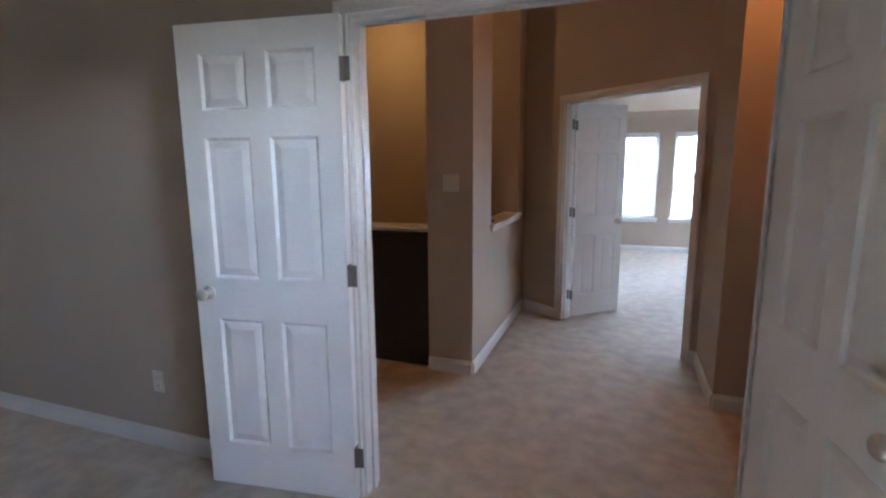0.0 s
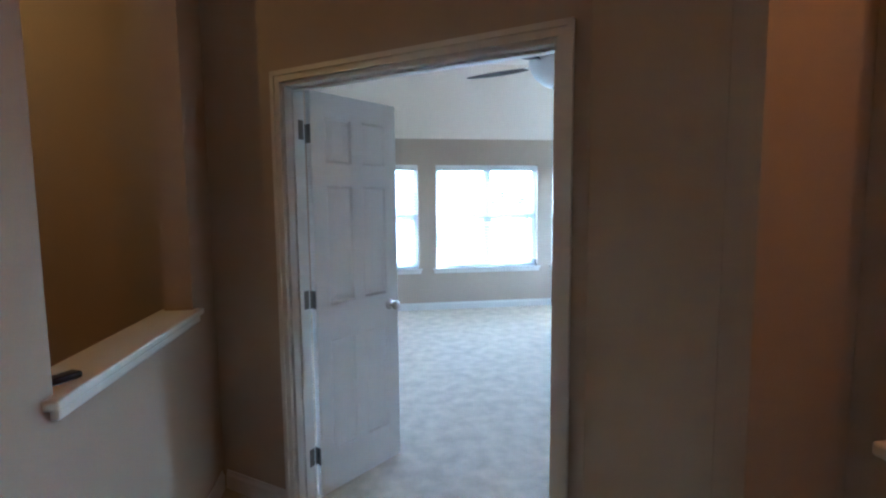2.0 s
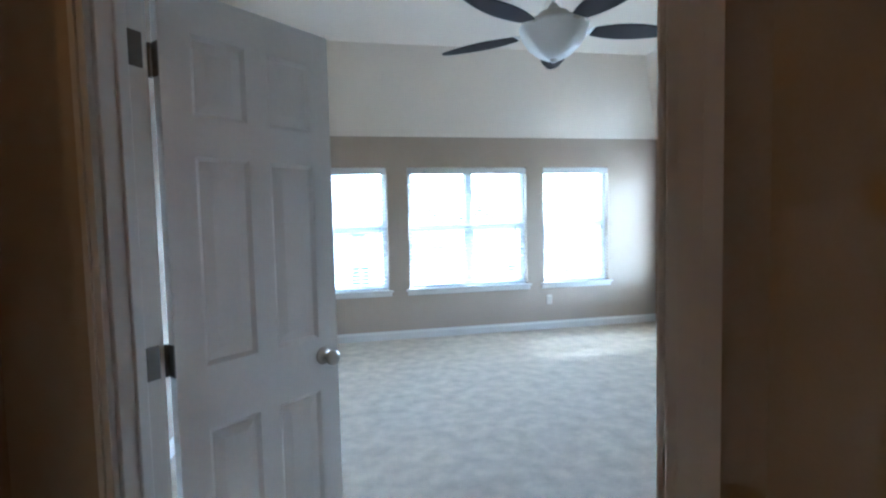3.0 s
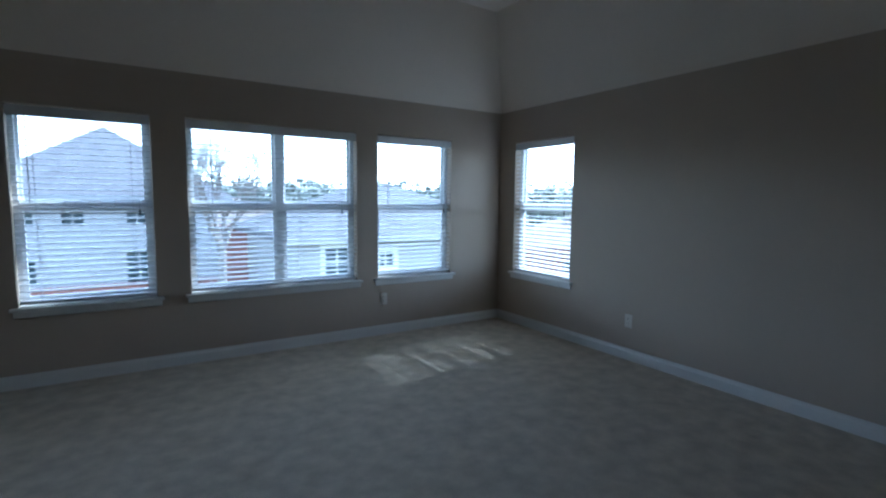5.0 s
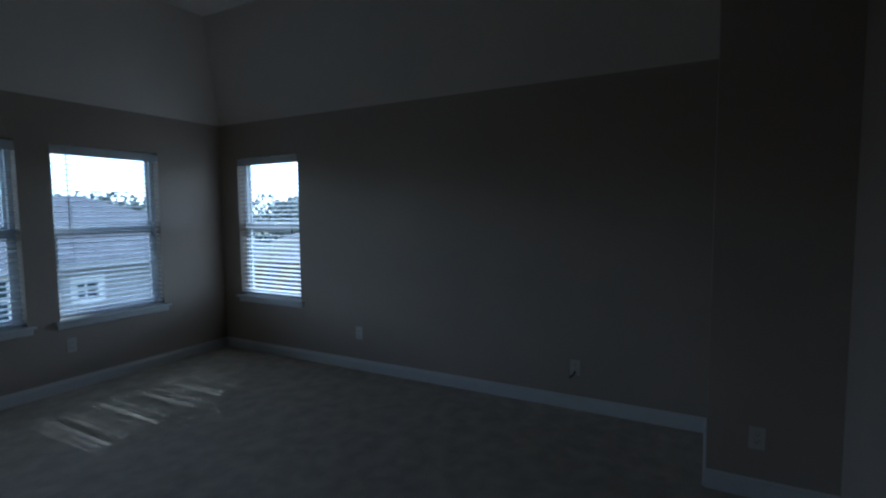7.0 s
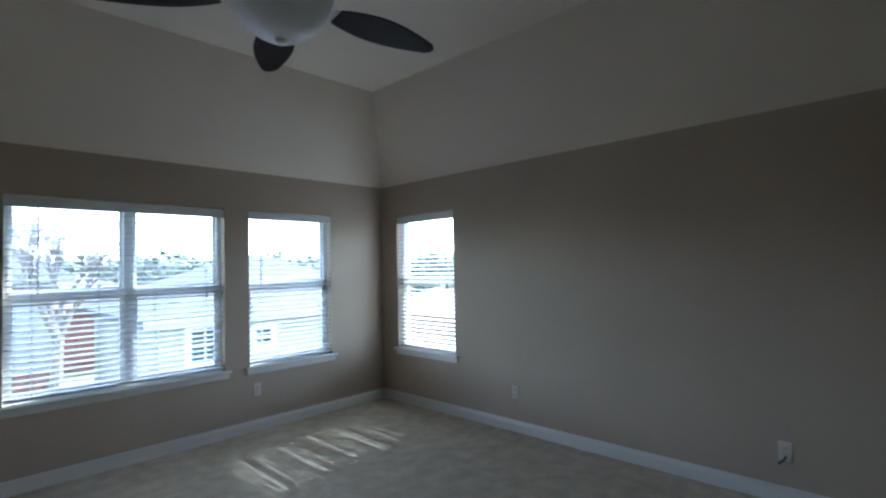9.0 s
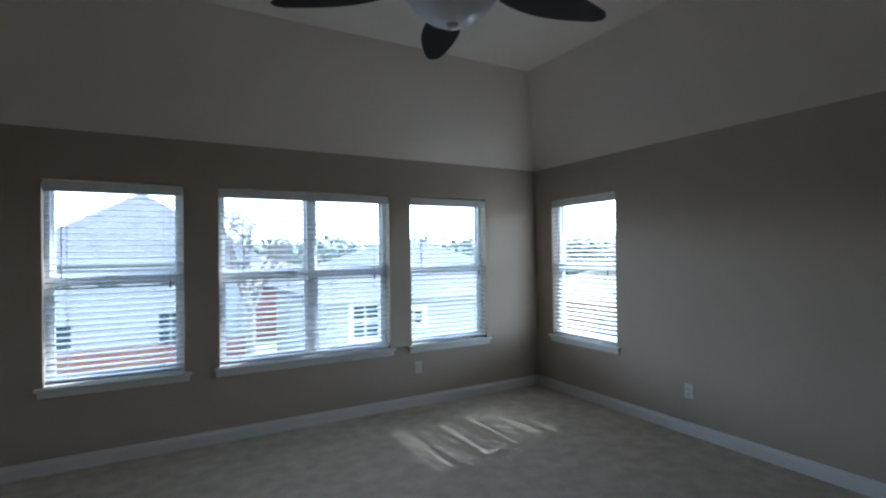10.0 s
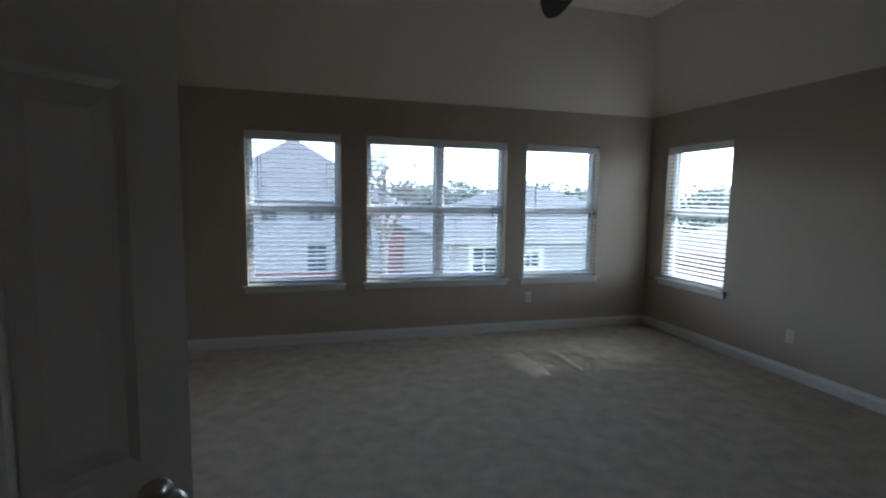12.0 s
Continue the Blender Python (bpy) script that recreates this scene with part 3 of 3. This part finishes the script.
def house(m, w, d, h, rise, wall_mat, roof_mat, windows, label, band=0.0):
    """A hip-roofed house, its front on y=0 and its body behind; windows are (x, z, width, height) on the front."""
    o = thing("house", m, label, "house", "neighbouring houses")
    bm = bmesh.new()
    holes = [(x - a / 2 + w / 2, x + a / 2 + w / 2, z - b / 2, z + b / 2) for x, z, a, b in windows]
    part("wall", moved(wall_bm(w, 0.25, 0, h, holes), Matrix.Translation((-w / 2, 0, 0))), wall_mat, o)
    box(bm, -w / 2, -w / 2 + 0.25, 0.25, d, 0, h), box(bm, w / 2 - 0.25, w / 2, 0.25, d, 0, h), box(bm, -w / 2 + 0.25, w / 2 - 0.25, d - 0.25, d, 0, h)
    part("wall", bm, wall_mat, o)
    if band:
        part("brick_base", bevelled(-w / 2 - 0.03, w / 2 + 0.03, -0.06, -0.001, 0, band, 0.01, 1), M_BRICK, o, "red brick wainscot")
    e = 0.45
    bm = bmesh.new()
    half = min(w, d) / 2
    rx, ry = max(0.05, w / 2 - half), max(0.05, d / 2 - half)
    lo = [bm.verts.new(p) for p in ((-w / 2 - e, -e, h - 0.1), (w / 2 + e, -e, h - 0.1), (w / 2 + e, d + e, h - 0.1), (-w / 2 - e, d + e, h - 0.1))]
    mid = [bm.verts.new((v.co.x, v.co.y, h + 0.08)) for v in lo]
    tp = [bm.verts.new(p) for p in ((-rx, d / 2 - ry, h + rise), (rx, d / 2 - ry, h + rise), (rx, d / 2 + ry, h + rise), (-rx, d / 2 + ry, h + rise))]
    bm.faces.new(lo[::-1]), bm.faces.new(tp)
    for i in range(4):
        k = (i + 1) % 4
        bm.faces.new((lo[i], lo[k], mid[k], mid[i])), bm.faces.new((mid[i], mid[k], tp[k], tp[i]))
    rf = part("roof", bm, roof_mat, o, "shingled hip roof")
    part("fascia", bevelled(-w / 2 - e, w / 2 + e, -e - 0.03, -e - 0.001, h - 0.12, h + 0.06, 0.01, 1), wall_mat, rf, "painted fascia board")
    for x, z, a, b in windows:
        wi = part("window", bevelled(x - a / 2 + 0.04, x + a / 2 - 0.04, 0.12, 0.14, z - b / 2 + 0.04, z + b / 2 - 0.04, 0.004, 1), M_DARKGLASS, o, "dark window pane")
        bm = bmesh.new()
        t = 0.11
        for q in ((x - a / 2 - t, x - a / 2 + 0.04, z - b / 2 - t, z + b / 2 + t), (x + a / 2 - 0.04, x + a / 2 + t, z - b / 2 - t, z + b / 2 + t), (x - a / 2 + 0.04, x + a / 2 - 0.04, z + b / 2 - 0.04, z + b / 2 + t), (x - a / 2 + 0.04, x + a / 2 - 0.04, z - b / 2 - t, z - b / 2 + 0.04)):
            box(bm, q[0], q[1], -0.03, 0.11, q[2], q[3])
        if a > 0.5:
            box(bm, x - 0.025, x + 0.025, 0.08, 0.115, z - b / 2 + 0.04, z + b / 2 - 0.04)
            box(bm, x - a / 2 + 0.04, x + a / 2 - 0.04, 0.082, 0.113, z - 0.025, z + 0.025)
        part("frame", bm, M_TRIM if wall_mat is M_CREAM else wall_mat, wi, "painted window trim")
    return o


house(pose(-4.3, 14, GROUND), 6.4, 8, 4.35, 2.5, M_SIDING, M_SHINGLE, [(0.87, 2.15, 0.75, 1.1), (0.85, 3.72, 0.62, 0.46), (-0.8, 3.72, 0.62, 0.46), (-2.0, 3.72, 0.62, 0.46), (-1.95, 2.1, 0.5, 0.8)], "two-storey house with pale grey siding and grey hip roof", 1.65)
house(pose(4.15, 9.0, GROUND), 7.8, 7.0, 3.25, 1.75, M_CREAM, M_SHINGLE, [(-2.77, 2.55, 0.85, 0.95), (-1.22, 2.57, 0.55, 0.5), (2.4, 2.4, 0.9, 0.9)], "low cream stucco house with grey hip roof")
house(pose(0.6, 23, GROUND), 9, 8, 2.9, 1.7, M_BRICK, M_SHINGLE2, [(-2.6, 1.6, 1.0, 1.3), (-0.6, 1.6, 0.9, 1.3), (1.6, 1.6, 1.0, 1.3)], "red brick bungalow with brown shingled roof")
house(pose(12.5, 7.5, GROUND, 0, 0, -45), 9, 8, 2.5, 1.8, M_BRICK, M_SHINGLE2, [(-2.0, 1.5, 1.0, 1.2), (1.8, 1.5, 1.0, 1.2)], "red brick house with brown shingled roof beyond the side window")


def bare_tree(m, height, seed, label):
    d = thing("bare_tree", m, label, "tree")
    rnd = random.Random(seed)
    trunk, crown = bmesh.new(), bmesh.new()

    def limb(bm, a, b, ra, rb, n):
        ax = (b - a).normalized()
        s = ax.orthogonal().normalized()
        t = ax.cross(s)
        rings = [[bm.verts.new(c + (s * math.cos(2 * math.pi * i / n) + t * math.sin(2 * math.pi * i / n)) * r) for i in range(n)] for c, r in ((a, ra), (b, rb))]
        for i in range(n):
            bm.faces.new((rings[0][i], rings[0][(i + 1) % n], rings[1][(i + 1) % n], rings[1][i]))

    def grow(a, way, length, r, depth):
        b = a + way * length
        limb(trunk if depth < 2 else crown, a, b, r, r * 0.72, 9 if depth < 2 else 4)
        if depth >= 8:
            return
        for k in range(4 if depth == 0 else 3 if depth in (2, 3, 5, 6, 7) else 2):
            side = Vector((rnd.uniform(-1, 1), rnd.uniform(-1, 1), rnd.uniform(-0.25, 0.6)))
            grow(b, (way * 0.85 + side * 0.55 + Vector((0, 0, 0.15))).normalized(), length * rnd.uniform(0.62, 0.84) * (0.26 if depth == 0 else 1.0), r * rnd.uniform(0.52, 0.64), depth + 1)
    grow(Vector((0, 0, -0.05)), Vector((0.03, 0, 1)).normalized(), height * 0.62, height * 0.024, 0)
    part("trunk", trunk, M_BARK, d, "grey forked trunk")
    part("crown", crown, M_BARK, d, "bare winter twigs")
    return d


bare_tree(pose(-2.05, 7.2, GROUND), 5.3, 5, "bare winter tree with a forked grey trunk")
bare_tree(pose(9.5, 7.0, GROUND), 4.3, 9, "bare winter tree beside the side window")

# far woods and hedges: clumps of small leaves
verts, faces = [], []
rnd = random.Random(3)
for i in range(620):
    ang = radians(rnd.uniform(-25, 125))
    dist = rnd.uniform(55, 130)
    cx, cy = -3 + dist * math.cos(ang), dist * math.sin(ang)
    hgt = rnd.uniform(4.6, 7.4)
    wid = rnd.uniform(2.5, 5.0)
    for k in range(120):
        u, q = rnd.uniform(0, 2 * math.pi), rnd.random() ** 0.6
        zz = rnd.uniform(0.05, 1)
        rr = wid * q * math.sqrt(max(0.05, 1 - (zz - 0.45) ** 2 * 2.6))
        c = Vector((cx + rr * math.cos(u), cy + rr * math.sin(u), GROUND + hgt * zz))
        a, b = Vector((rnd.uniform(-1, 1), rnd.uniform(-1, 1), rnd.uniform(-1, 1))), Vector((rnd.uniform(-1, 1), rnd.uniform(-1, 1), rnd.uniform(-1, 1)))
        a, b = a * 0.36, b * 0.36
        f = len(verts)
        verts += [c - a, c + b, c + a, c - b]
        faces.append((f, f + 1, f + 2, f + 3))
me = bpy.data.meshes.new("far_trees")
me.from_pydata(verts, [], faces)
me.materials.append(M_LEAF)
tagged(new("far_trees", me), "distant belt of dull green winter trees", "trees", "", "stuff")
